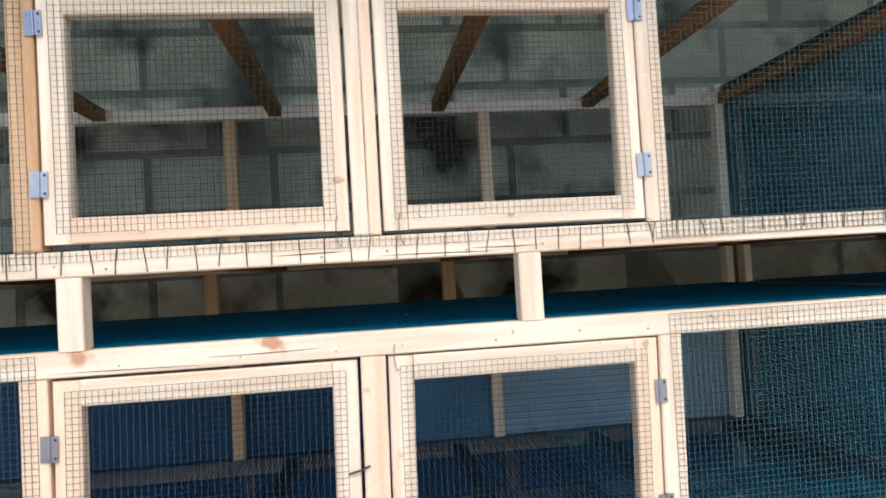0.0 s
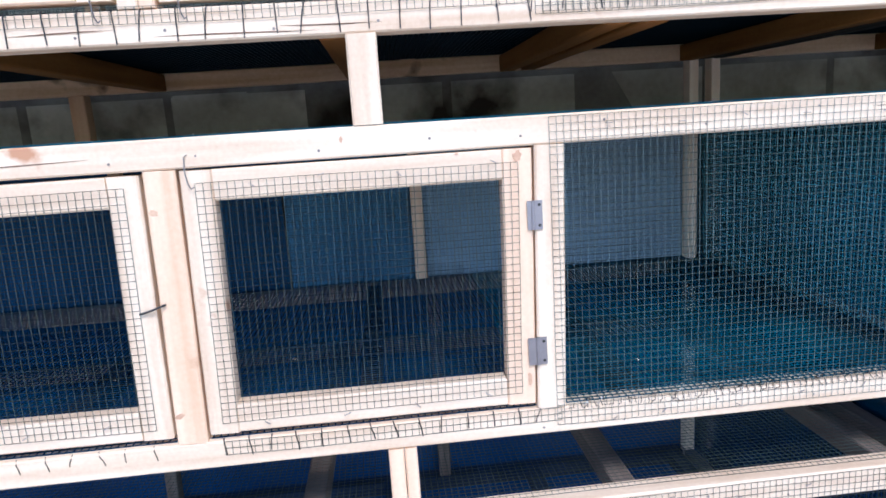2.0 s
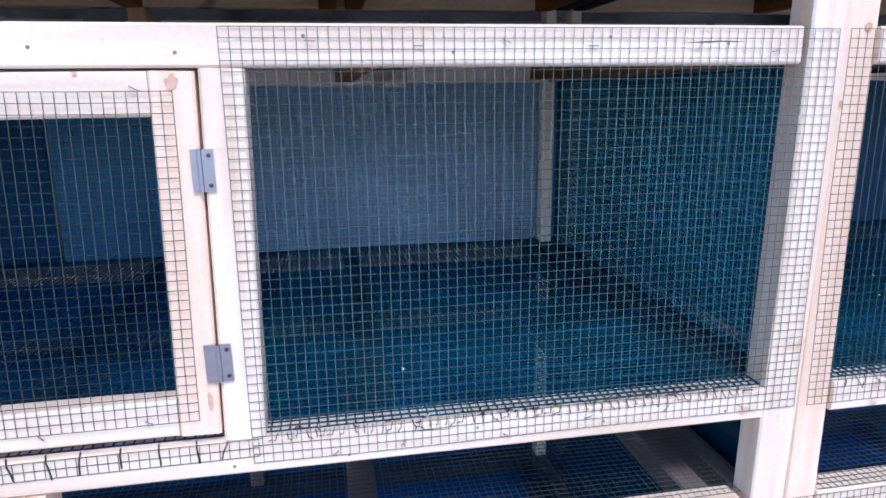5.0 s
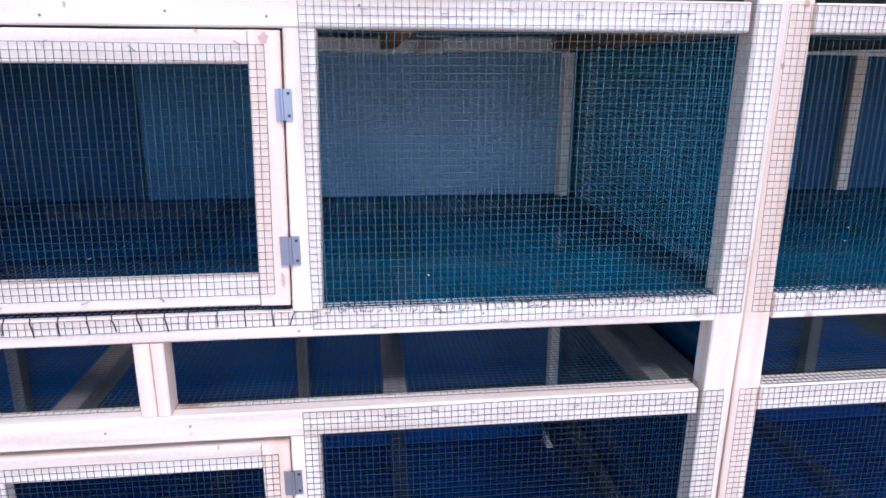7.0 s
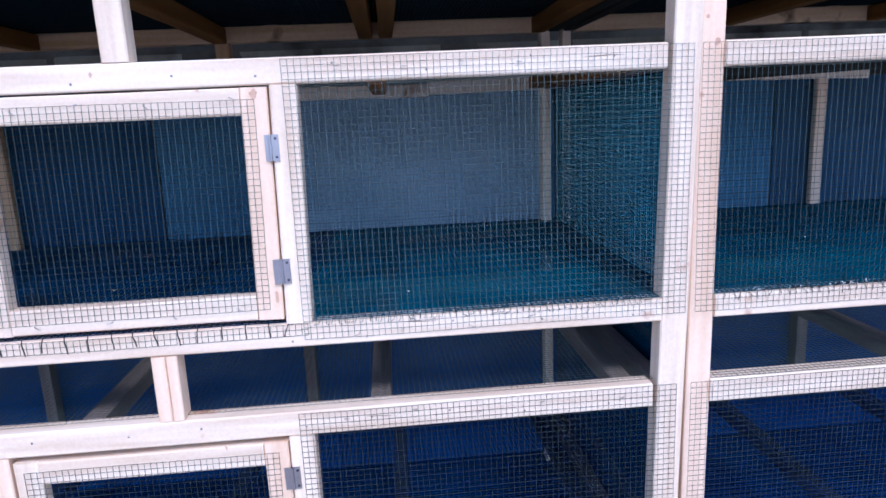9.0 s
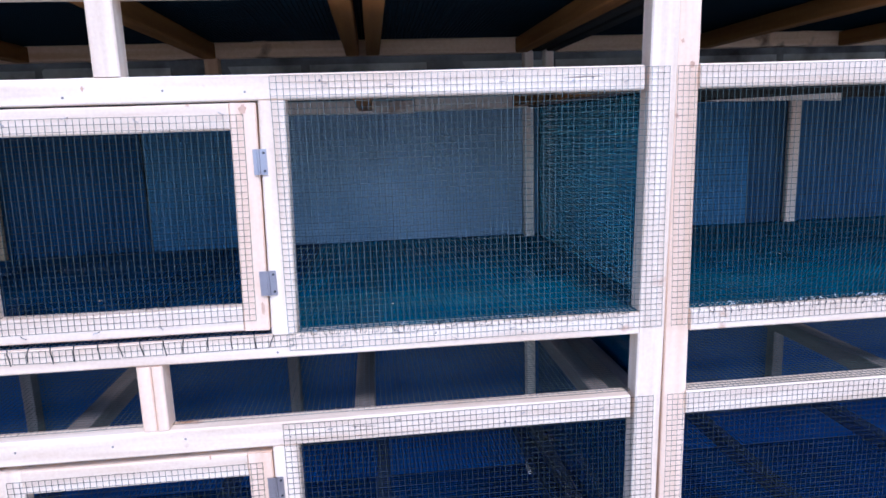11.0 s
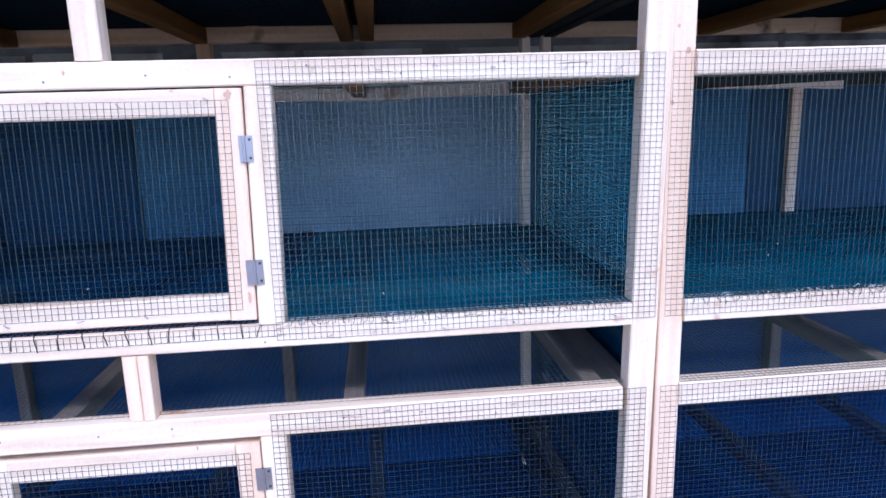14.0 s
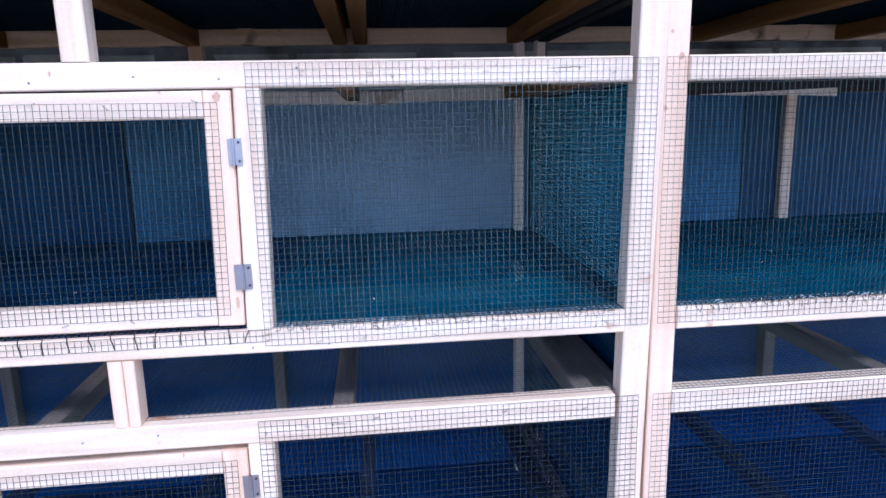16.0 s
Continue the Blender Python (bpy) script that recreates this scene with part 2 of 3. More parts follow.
def joist(name, parent, mat, x0, x1, y0, y1, z0, z1, skew=0.0, label=""):
    x, z = (x0 + x1) / 2, (z0 + z1) / 2
    return timber(name, parent, mat, (x, y0, z), (x + skew, y1, z), x1 - x0, z1 - z0, (0, 0, 1), label)


def wires(paths, radius):
    """Four-sided wires along lists of points, in one mesh."""
    verts, faces = [], []
    for pts in paths:
        p = [Vector(q) for q in pts]
        d = (p[-1] - p[0]).normalized()
        s = d.cross(Vector((0.31, 0.9, 0.2))).normalized()
        t = d.cross(s)
        base = len(verts)
        for q in p:
            for k in (s + t, t - s, -s - t, s - t):
                verts.append(q + k * radius * 0.72)
        for i in range(len(p) - 1):
            for k in range(4):
                a, b = base + i * 4 + k, base + i * 4 + (k + 1) % 4
                faces.append((a, b, b + 4, a + 4))
    return verts, faces


def net(name, parent, mat, origin, u, v, lu, lv, pitch=0.0127, radius=0.00048, warp=0.0016, label="", out=None, bulge=0.0, pitch_v=None, across=None):
    """A sheet of welded wire from origin over lu along u and lv along v, a little warped."""
    origin, u, v = Vector(origin), Vector(u), Vector(v)
    nrm = u.cross(v).normalized() if out is None else Vector(out)
    seed = random.uniform(0, 50)
    pv = pitch_v or pitch
    nu, nv = int(lu / pitch + 0.01), int(lv / pv + 0.01)
    origin = origin + u * ((lu - nu * pitch) / 2) + v * ((lv - nv * pv) / 2)
    lu, lv = nu * pitch, nv * pv

    def at(a, b):
        w1 = noise.noise((a * 3.1 + seed, b * 3.1, 0.3))
        w2 = noise.noise((a * 2.7, b * 2.7 + seed, 7.1))
        g = bulge * math.sin(math.pi * a / lu) * math.sin(math.pi * b / lv)
        return origin + u * (a + warp * 2.0 * w1) + v * (b + warp * 2.0 * w2) + nrm * (g + warp * 0.6 * w1)

    paths = []
    for i in range(nu + 1):
        a = i * pitch
        k = max(2, int(lv / 0.13) + 1)
        paths.append([at(a, lv * j / k) for j in range(k + 1)])
    for i in range(nv + 1):
        b = i * pv
        k = max(2, int(lu / 0.13) + 1)
        paths.append([at(lu * j / k, b) for j in range(k + 1)])
    vv, ff = wires(paths, radius)
    slots = None
    if across:
        first = (nu + 1) * 4 * max(2, int(lv / 0.13) + 1)
        slots = [1 if k < first else 0 for k in range(len(ff))]
    return link(name, mesh(name, vv, ff, (mat, across) if across else (mat,), slots), Matrix.Identity(4), parent, label)


def slab(name, mat, x0, x1, y0, y1, z0, z1, parent=None, label="", chamfer=0.002):
    m = pose((x0 + x1) / 2, (y0 + y1) / 2, (z0 + z1) / 2)
    bm = bmesh.new()
    bmesh.ops.create_cube(bm, size=1)
    bmesh.ops.scale(bm, vec=(x1 - x0, y1 - y0, z1 - z0), verts=bm.verts)
    if chamfer:
        bmesh.ops.bevel(bm, geom=list(bm.edges), offset=chamfer, segments=1, affect="EDGES")
    me = bpy.data.meshes.new(name)
    bm.to_mesh(me)
    bm.free()
    return link(name, me, m, parent, label, mat)


def disc_faces(verts, faces, slots, x, y, z, r, slot, sides=7, depth=0.001):
    """A low disc facing -y, added to a mesh in the making."""
    base = len(verts)
    for yy in (y, y - depth):
        for k in range(sides):
            a = 2 * math.pi * k / sides
            verts.append((x + r * math.cos(a), yy, z + r * math.sin(a)))
    for k in range(sides):
        a, b = base + k, base + (k + 1) % sides
        faces.append((a, b, b + sides, a + sides))
        slots.append(slot)
    faces.append(tuple(base + sides + k for k in range(sides)))
    slots.append(slot)


def hinge(parent, x, y, z, tall=0.051, left=0.017):
    """A butt hinge laid on the face: two leaves, a knuckle and screw heads."""
    verts, faces, slots = [], [], []

    def box(x0, x1, y0, y1, z0, z1, slot=0):
        b = len(verts)
        for zz in (z0, z1):
            verts.extend([(x0, y0, zz), (x1, y0, zz), (x1, y1, zz), (x0, y1, zz)])
        for f in ((0, 1, 2, 3), (7, 6, 5, 4), (0, 4, 5, 1), (1, 5, 6, 2), (2, 6, 7, 3), (3, 7, 4, 0)):
            faces.append(tuple(b + q for q in f))
            slots.append(slot)

    h = tall / 2
    box(-left, -0.0015, -0.0018, 0.0, -h, h)
    box(0.0015, 0.0165, -0.0018, 0.0, -h, h)
    base = len(verts)
    for zz in (-h, h):
        for k in range(8):
            a = 2 * math.pi * k / 8
            verts.append((0.0032 * math.cos(a), -0.002 + 0.0032 * math.sin(a), zz))
    for k in range(8):
        a, b = base + k, base + (k + 1) % 8
        faces.append((a, b, b + 8, a + 8))
        slots.append(0)
    for sx, zz in ((-left + 0.006, 0.018), (-left + 0.006, -0.018), (0.011, 0.018), (0.009, 0.0), (0.011, -0.018)):
        disc_faces(verts, faces, slots, sx, -0.0018, zz, 0.0028, 1 if sx > 0 and zz else 0)
    ob = link("hinge", mesh("hinge", verts, faces, (STEEL, DARK), slots), pose(x, y, z, 0, random.uniform(-1.5, 1.5), 0), parent, "zinc-plated butt hinge with dark screws")
    return ob


F = 1.33        # front faces of the timber
T = 0.05        # timber thickness
B = 2.39        # front faces of the back frame
MESH_Y = F - 0.0024


def door(parent, x0, x1, z0, z1, hinges, lean=0.0, inset=0.020, label="closed pine frame door covered with wire mesh"):
    """A framed wire door set flush in the front, leaning a little; hinges is (x, z, z)."""
    ob = new("door")
    ob.empty_display_size = 0.1
    WORLD_OF[ob] = pose(x0, F, z0)
    ob.parent = parent
    ob.matrix_basis = WORLD_OF[parent].inverted() @ WORLD_OF[ob]
    tagged(ob, label)
    w = 0.052
    for a in (x0, x1 - w):
        upright("stile", ob, random.choice((PINE, PINE_B)), a, a + w, F + 0.001, F + 0.036, z0, z1, lean)
    for a, d in ((z0, 0.0), (z1 - w, lean)):
        beam("rail", ob, random.choice((PINE, PINE_B)), x0 + w + 0.0006 + d, x1 - w - 0.0006 + d, F + 0.0015, F + 0.036, a, a + w)
    edge = x1 + 0.002 if hinges[0] > (x0 + x1) / 2 else x0 - 0.002
    # Bar added behind the hinge gap, toned like the stile's lit side face.
    upright("door_stop", ob, BROWN, edge - 0.012, edge + 0.012, F + 0.0365, F + 0.0495, z0, z1, lean, "thin reddish-brown filler added in place of the stile side in the hinge gap")
    up = Vector((lean, 0, z1 - z0)).normalized()
    net("wire_mesh", ob, DIM_WIRE, (x0 + inset, MESH_Y, z0 + inset), (1, 0, 0), up, x1 - x0 - 2 * inset, z1 - z0 - 2 * inset, label="galvanised welded wire mesh", out=(0, -1, 0), across=WIRE if 0.9 < z0 < 1.5 else None)
    for k, hz in enumerate(hinges[1:]):
        hinge(ob, hinges[0], F - 0.002, hz, left=0.010 if k == 0 and 1 < z0 < 1.5 and x0 > 0 else 0.017)
    return ob


def hook(parent, x, z0, z1, name="hook_latch"):
    """A bent wire hook hanging from an eye."""
    h = z1 - z0
    pts = [(0.004, 0, h), (0, -0.004, h - 0.004), (-0.001, -0.006, h * 0.5), (0.002, -0.005, 0.008), (0.006, -0.004, 0.0), (0.010, -0.003, 0.004)]
    v, f = wires([pts[:3], pts[2:4], pts[3:5], pts[4:]], 0.0011)
    link(name, mesh(name, v, f), pose(x, F - 0.001, z0), parent, "bent steel wire hook", NAIL)


def wrap(parent, x0, x1, z0, z1, step, fine=0.0, thick=0.0011):
    """The cut ends of the floor's wires, bent down over the front beam."""
    paths = []
    x = x0
    while x < x1:
        lean = random.gauss(0, 0.006)
        low = z0 + random.uniform(-0.002, 0.006)
        paths.append([(x, F + 0.004, z1 + 0.004), (x + lean * 0.3, F - 0.0025, z1 - 0.004), (x + lean * 0.7, F - 0.0025, (low + z1) / 2), (x + lean, F - 0.002, low)])
        x += step * random.uniform(0.9, 1.1)
    v, f = wires(paths, thick)
    tagged(link("bent_wire_edge", mesh("bent_wire_edge", v, f), Matrix.Identity(4), parent, "bent dark ends of floor wires", DARK), kind="stuff")
    if fine:
        net("mesh_edge", parent, WIRE, (x0, MESH_Y, z1 - fine), (1, 0, 0), (0, 0, 1), x1 - x0, fine + 0.004, warp=0.003, out=(0, -1, 0))


def nails(parent, spots):
    """Nail heads on the front, in one mesh."""
    verts, faces, slots = [], [], []
    for x, z in spots:
        disc_faces(verts, faces, slots, x, F + 0.0003, z, random.uniform(0.0016, 0.0025), 0, 8, 0.0008)
    tagged(link("nail_heads", mesh("nail_heads", verts, faces, (NAIL,), slots), Matrix.Identity(4), parent, "small grey nail heads"), kind="stuff")


# ---- ground, wall, unseen shading roof ----
# The ground is out of view; its paleness serves as a reflector.
bm = bmesh.new()
bmesh.ops.create_grid(bm, x_segments=2, y_segments=2, size=400)
me = bpy.data.meshes.new("ground")
bm.to_mesh(me)
bm.free()
tagged(link("ground", me, pose(0, 0, 0), None, "unseen yard ground, made pale to bounce light into the cages", GROUND), category="ground", kind="structure")

WALL_Y = 2.56
wall = tagged(slab("wall_back", MORTAR, -4.2, 6.6, WALL_Y + 0.003, WALL_Y + 0.19, -0.1, 3.3, None, "grey concrete block wall with dark stains", 0.0), category="wall", kind="structure")


def corrugated(name, x0, x1, y0, y1, z, pitch=0.076, depth=0.009):
    """A corrugated sheet whose ridges run along x."""
    n = int((y1 - y0) / pitch * 8)
    verts, faces = [], []
    for side in (0, 0.0012):
        for i in range(n + 1):
            y = y0 + (y1 - y0) * i / n
            zz = z + depth * (1 - math.cos(2 * math.pi * (y - y0) / pitch)) + side
            verts += [(x0, y, zz), (x1, y, zz)]
    k = 2 * (n + 1)
    for i in range(n):
        a = 2 * i
        faces.append((a, a + 2, a + 3, a + 1))
        faces.append((k + a, k + a + 1, k + a + 3, k + a + 2))
    faces.append((0, 1, k + 1, k))
    faces.append((2 * n, k + 2 * n, k + 2 * n + 1, 2 * n + 1))
    return mesh(name, verts, faces)


# Unseen roof, added to keep the sun off the cage tops and wall.
ROOF_FRONT = 0.70
roof = tagged(link("roof", corrugated("roof", -3.2, 5.2, ROOF_FRONT, WALL_Y - 0.004, 3.05), Matrix.Identity(4), None, "unseen corrugated metal roof added high up to shade the cages", ROOFING), category="roof", kind="structure")

# ---- the cages ----
LOW, MID, TOP = (0.205, 0.256, 0.742, 0.796), (0.940, 0.990, 1.470, 1.520), (1.667, 1.719, 2.252, 2.302)


def bay_frame(parent, x0, x1, tier, back=PINE_W):
    """Front and back beams of one tier between two end posts."""
    z0, z1, z2, z3 = tier
    beam("front_beam", parent, PINE, x0, x1, F, F + T, z0, z1)
    beam("front_beam", parent, PINE, x0, x1, F, F + T, z2, z3)
    beam("back_rail", parent, SHADED_WOOD if tier is LOW else TAN if tier is TOP else ROUGH, x0, x1, B + 0.002, B + T, z0, z1)
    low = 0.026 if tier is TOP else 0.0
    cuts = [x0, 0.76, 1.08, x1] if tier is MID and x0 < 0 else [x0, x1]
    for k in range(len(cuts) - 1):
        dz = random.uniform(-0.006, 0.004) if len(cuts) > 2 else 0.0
        beam("back_rail", parent, WEATHERED_SHADED if tier is LOW else back if tier is MID else PINE_W, cuts[k] + 0.001, cuts[k + 1] - 0.001, B + 0.002, B + T, z2 - low + dz, z3 - low + dz - 0.004, random.uniform(-0.004, 0.004))


hutch = empty("wire_cage_block", 0.08, F + 0.5, 0, "tall three-tier pine cage block with wire mesh doors", "cage", "cage blocks")
EL, ER = -1.42, 1.468          # end posts at the ground
lean_r = 0.0215
upright("end_post", hutch, PINE, ER, ER + 0.060, F, F + T, 0, 2.31, lean_r * 2.31)
upright("end_post", hutch, PINE, EL - T, EL, F, F + T, 0, 2.31)
upright("back_post", hutch, PINE_W, 1.4855, 1.518, B, B + T, 0, 2.31)
upright("back_post", hutch, PINE, EL - T, EL, B, B + T, 0, 2.31)


def xr(z):
    return ER + lean_r * z


for tier in (LOW, MID, TOP):
    bay_frame(hutch, EL + 0.001, xr(tier[1]) - 0.001, tier)
    z0, z1, z2, z3 = tier
    # side rails and side mesh
    for xx in (EL - T + 0.004, xr(z1) + 0.006):
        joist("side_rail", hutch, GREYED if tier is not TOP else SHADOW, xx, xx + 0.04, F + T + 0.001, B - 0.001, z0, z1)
        joist("side_rail", hutch, WEATHERED_SHADED if tier is not TOP else SHADOW, xx, xx + 0.04, F + T + 0.001, B - 0.001, z2, z3)
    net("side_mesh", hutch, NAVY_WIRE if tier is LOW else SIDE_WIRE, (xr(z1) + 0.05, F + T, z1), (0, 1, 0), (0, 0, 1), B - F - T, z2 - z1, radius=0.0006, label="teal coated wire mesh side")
    net("back_mesh", hutch, DIM_WIRE, (EL, B + T + 0.002, z1), (1, 0, 0), (0, 0, 1), 1.5 - EL, z2 - z1, radius=0.0006, label="galvanised wire mesh back")
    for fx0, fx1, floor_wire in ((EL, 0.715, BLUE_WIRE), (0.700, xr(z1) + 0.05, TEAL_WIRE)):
        net("floor_mesh", hutch, NAVY_WIRE if tier is LOW else TEAL_SHADED if tier is TOP else floor_wire, (fx0, F + 0.01, z1 + 0.002), (1, 0, 0), (0, 1, 0), fx1 - fx0, B + 0.04 - F, pitch=0.0127, radius=0.0009 if tier is LOW else 0.0012, label="dark coated wire mesh floor", out=(0, 0, 1))
for z, lab in ((0.798, "wire mesh top of the bottom tier"),):
    net("top_mesh", hutch, WIRE, (EL, F + 0.022, z), (1, 0, 0), (0, 1, 0), xr(z) - EL, B - F, radius=0.0005, label=lab, out=(0, 0, 1))
net("top_mesh", hutch, TEAL_WIRE, (EL, F + 0.03, 1.522), (1, 0, 0), (0, 1, 0), xr(1.5) - EL, B - F, radius=0.0011, label="dark teal wire mesh top of the middle tier", out=(0, 0, 1))

net("top_mesh", hutch, TOP_WIRE, (EL, F + 0.03, 2.304), (1, 0, 0), (0, 1, 0), xr(2.3) - EL, B - F, radius=0.0007, label="dull green wire mesh top of the cage block", out=(0, 0, 1))
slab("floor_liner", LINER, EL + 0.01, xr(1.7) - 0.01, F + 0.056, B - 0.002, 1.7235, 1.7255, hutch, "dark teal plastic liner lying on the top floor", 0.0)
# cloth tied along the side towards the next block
for z0, z1, cloth, lab in ((0.21, 0.938, SHADE_LOW, "navy woven shade cloth, shade painted into its colour"), (0.942, 1.516, SHADE, "dark teal woven shade cloth"), (1.672, 2.296, SHADE, "dark teal woven shade cloth")):
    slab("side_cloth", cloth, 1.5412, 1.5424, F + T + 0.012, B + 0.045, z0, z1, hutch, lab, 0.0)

# joists under the floors and under the tops; lower ones carry shade in their colour
for tier, mat, xs in ((TOP, BROWN, (-1.0, -0.255, 0.353, 0.845, 0.915, 1.452)), (MID, SHADOW, (-1.0, -0.25, 0.36, 0.88, 1.42)), (LOW, SHADED_WOOD, (-1.0, -0.25, 0.36, 0.88, 1.42))):
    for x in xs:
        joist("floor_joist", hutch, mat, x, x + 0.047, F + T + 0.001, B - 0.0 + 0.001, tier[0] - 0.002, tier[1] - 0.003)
for tier, mat, xs in ((TOP, BROWN, (-0.86, -0.248, 0.353, 0.937, 1.495)), (MID, BROWN, (0.88, 1.44)), (LOW, WEATHERED_SHADED, (0.23, 0.85, 1.40))):
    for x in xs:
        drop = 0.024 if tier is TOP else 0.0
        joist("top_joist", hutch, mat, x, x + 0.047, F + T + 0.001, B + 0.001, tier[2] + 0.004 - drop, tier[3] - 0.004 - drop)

# posts in the front gaps and at the back
for x0, x1 in ((-0.532, -0.484), (0.400, 0.450)):
    upright("gap_post", hutch, PINE, x0, x1, F, F + T, 1.521, 1.666)
for x0, x1 in ((-0.532, -0.506), (-0.505, -0.482), (0.412, 0.440), (0.441, 0.464)):
    upright("gap_post", hutch, PINE_B, x0, x1, F, F + T, 0.797, 0.939)
for x in (-0.435, 0.526):
    upright("back_post", hutch, ORANGE if x < 0 else PINE_B, x, x + 0.040, B + 0.022, B + T, 0.991, 1.469)
for x in (-0.415, 0.528):
    upright("back_post", hutch, ORANGE if x < 0 else PINE_B, x, x + 0.045, B + 0.002, B + T, 1.72, 2.225)
for x in (-0.506, 0.358):
    upright("back_post", hutch, ORANGE, x, x + 0.048, B + 0.002, B + T, 1.521, 1.666)
for x in (-0.40, 0.560):
    upright("back_post", hutch, WEATHERED_SHADED, x, x + 0.040, B + 0.002, B + T, 0.257, 0.741)
    upright("back_post", hutch, WEATHERED_SHADED, x, x + 0.040, B + 0.002, B + T, 0.797, 0.939)

# front uprights and doors, tier by tier
upright("middle_post", hutch, PINE_B, 0.0465, 0.0985, F, F + T, MID[1] + 0.001, MID[2] - 0.001, 0.008)
upright("middle_post", hutch, PINE, 0.055, 0.086, F, F + T, TOP[1] + 0.001, TOP[2] - 0.001)
upright("middle_post", hutch, PINE_B, 0.087, 0.112, F, F + T, TOP[1] + 0.001, TOP[2] - 0.001)
upright("middle_post", hutch, PINE_B, 0.048, 0.100, F, F + T, LOW[1] + 0.001, LOW[2] - 0.001)
for tier, dx in ((LOW, -0.02), (MID, 0.0), (TOP, 0.0)):
    upright("stile", hutch, PINE, (0.6915 if tier is MID else 0.6935) + dx, (0.744 if tier is MID else 0.748) + dx, F, F + T, tier[1] + 0.001, tier[2] - 0.001, 0.010 if tier is MID else 0)
    upright("stile", hutch, ORANGE if tier is TOP else PINE_B, -0.608, -0.5555, F, F + T, tier[1] + 0.001, tier[2] - 0.001)

door(hutch, 0.1035, 0.6885, 1.003, 1.466, (0.6945, 1.350, 1.103), 0.0085)
door(hutch, -0.552, 0.0415, 1.004, 1.464, (-0.553, 1.335, 1.10), 0.006)
door(hutch, 0.118, 0.690, 1.728, 2.245, (0.694, 2.19, 1.845))
door(hutch, -0.550, 0.047, 1.733, 2.245, (-0.553, 2.175, 1.853))
door(hutch, 0.106, 0.6705, 0.268, 0.728, (0.675, 0.645, 0.36))
door(hutch, -0.550, 0.042, 0.268, 0.728, (-0.553, 0.645, 0.36))

# wire mesh over the fixed panels
# The middle panel's vertical wires get their glint from a lighter colour.
for tier, x0 in ((LOW, 0.695), (MID, 0.722), (TOP, 0.722)):
    a = tier[0] + 0.012
    net("front_mesh", hutch, DIM_WIRE if tier is LOW else WIRE, (x0, MESH_Y, a), (1, 0, 0), (0, 0, 1), xr(tier[1]) + 0.056 - x0, tier[3] - a - 0.001, label="galvanised wire mesh front panel", out=(0, -1, 0), across=GLINT_WIRE if tier is MID else None)
    net("front_mesh", hutch, DIM_WIRE if tier is LOW else WIRE, (EL - 0.045, MESH_Y, a), (1, 0, 0), (0, 0, 1), -0.575 - EL + 0.045, tier[3] - a - 0.001, label="galvanised wire mesh front panel", out=(0, -1, 0))
wrap(hutch, -1.38, 0.71, 1.668, 1.719, 0.050, 0.022)
wrap(hutch, 0.71, 1.49, 1.685, 1.719, 0.050, 0.034)
wrap(hutch, 0.125, 0.74, 0.962, 0.990, 0.045, 0.030)
wrap(hutch, -1.38, 0.03, 0.968, 0.988, 0.048, thick=0.0008)
wrap(hutch, 0.76, 1.45, 0.981, 0.990, 0.0127, thick=0.0007)

hook(hutch, 0.125, 1.436, 1.492)
hook(hutch, 0.020, 1.700, 1.762)
hook(hutch, 0.150, 1.700, 1.762)
v, f = wires([[(0, 0, 0), (0.022, -0.003, 0.006), (0.045, -0.002, 0.014)]], 0.0022)
link("turn_nail", mesh("turn_nail", v, f), pose(0.018, F - 0.002, 1.233), hutch, "dark nail bent across the door edge", DARK)
spots = []
for z in (1.495, 0.765, 0.962, 1.690):
    for k in range(16):
        spots.append((-1.3 + 0.18 * k + random.uniform(-0.05, 0.05), z + random.uniform(-0.012, 0.012)))
nails(hutch, spots)


def split(parent, x0, x1, z, tall=0.0022):
    """A drying crack: a thin dark sliver along the grain."""
    n = 8
    verts, faces = [], []
    for i in range(n + 1):
        u = i / n
        h = tall * math.sin(math.pi * u) * random.uniform(0.5, 1.0) + 0.0002
        zz = z + 0.0015 * math.sin(3 * u + x0 * 9) + random.uniform(-0.0003, 0.0003)
        verts += [(x0 + (x1 - x0) * u, F - 0.0004, zz - h / 2), (x0 + (x1 - x0) * u, F - 0.0004, zz + h / 2)]
    for i in range(n):
        faces.append((2 * i, 2 * i + 2, 2 * i + 3, 2 * i + 1))
    link("crack", mesh("crack", verts, faces), Matrix.Identity(4), parent, "thin dark drying crack", CRACK)


for x0, x1, z in ((1.31, 1.40, 1.498), (-0.25, -0.02, 1.493), (-0.55, -0.22, 1.478), (0.93, 1.0, 0.978), (-0.12, 0.05, 1.688), (0.30, 0.46, 1.683), (0.10, 0.36, 1.675), (0.84, 0.90, 0.772)):
    split(hutch, x0, x1, z)


def knot(parent, x, z, wide, tall, lean):
    """A knot: an uneven oval of red-brown grain, a hair proud of the face."""
    c, sn = math.cos(radians(lean)), math.sin(radians(lean))
    verts, k = [], 18
    for i in range(k):
        a = 2 * math.pi * i / k
        r = 0.62 * random.uniform(0.75, 1.15)
        u, v = wide * r * math.cos(a), tall * r * math.sin(a)
        verts.append((u * c - v * sn, -0.0003, u * sn + v * c))
    link("knot", mesh("knot", verts, [tuple(range(k))]), pose(x, F + (0.0067 if x > 1.55 else 0.0), z), parent, "red-brown knot in the pine", KNOT)


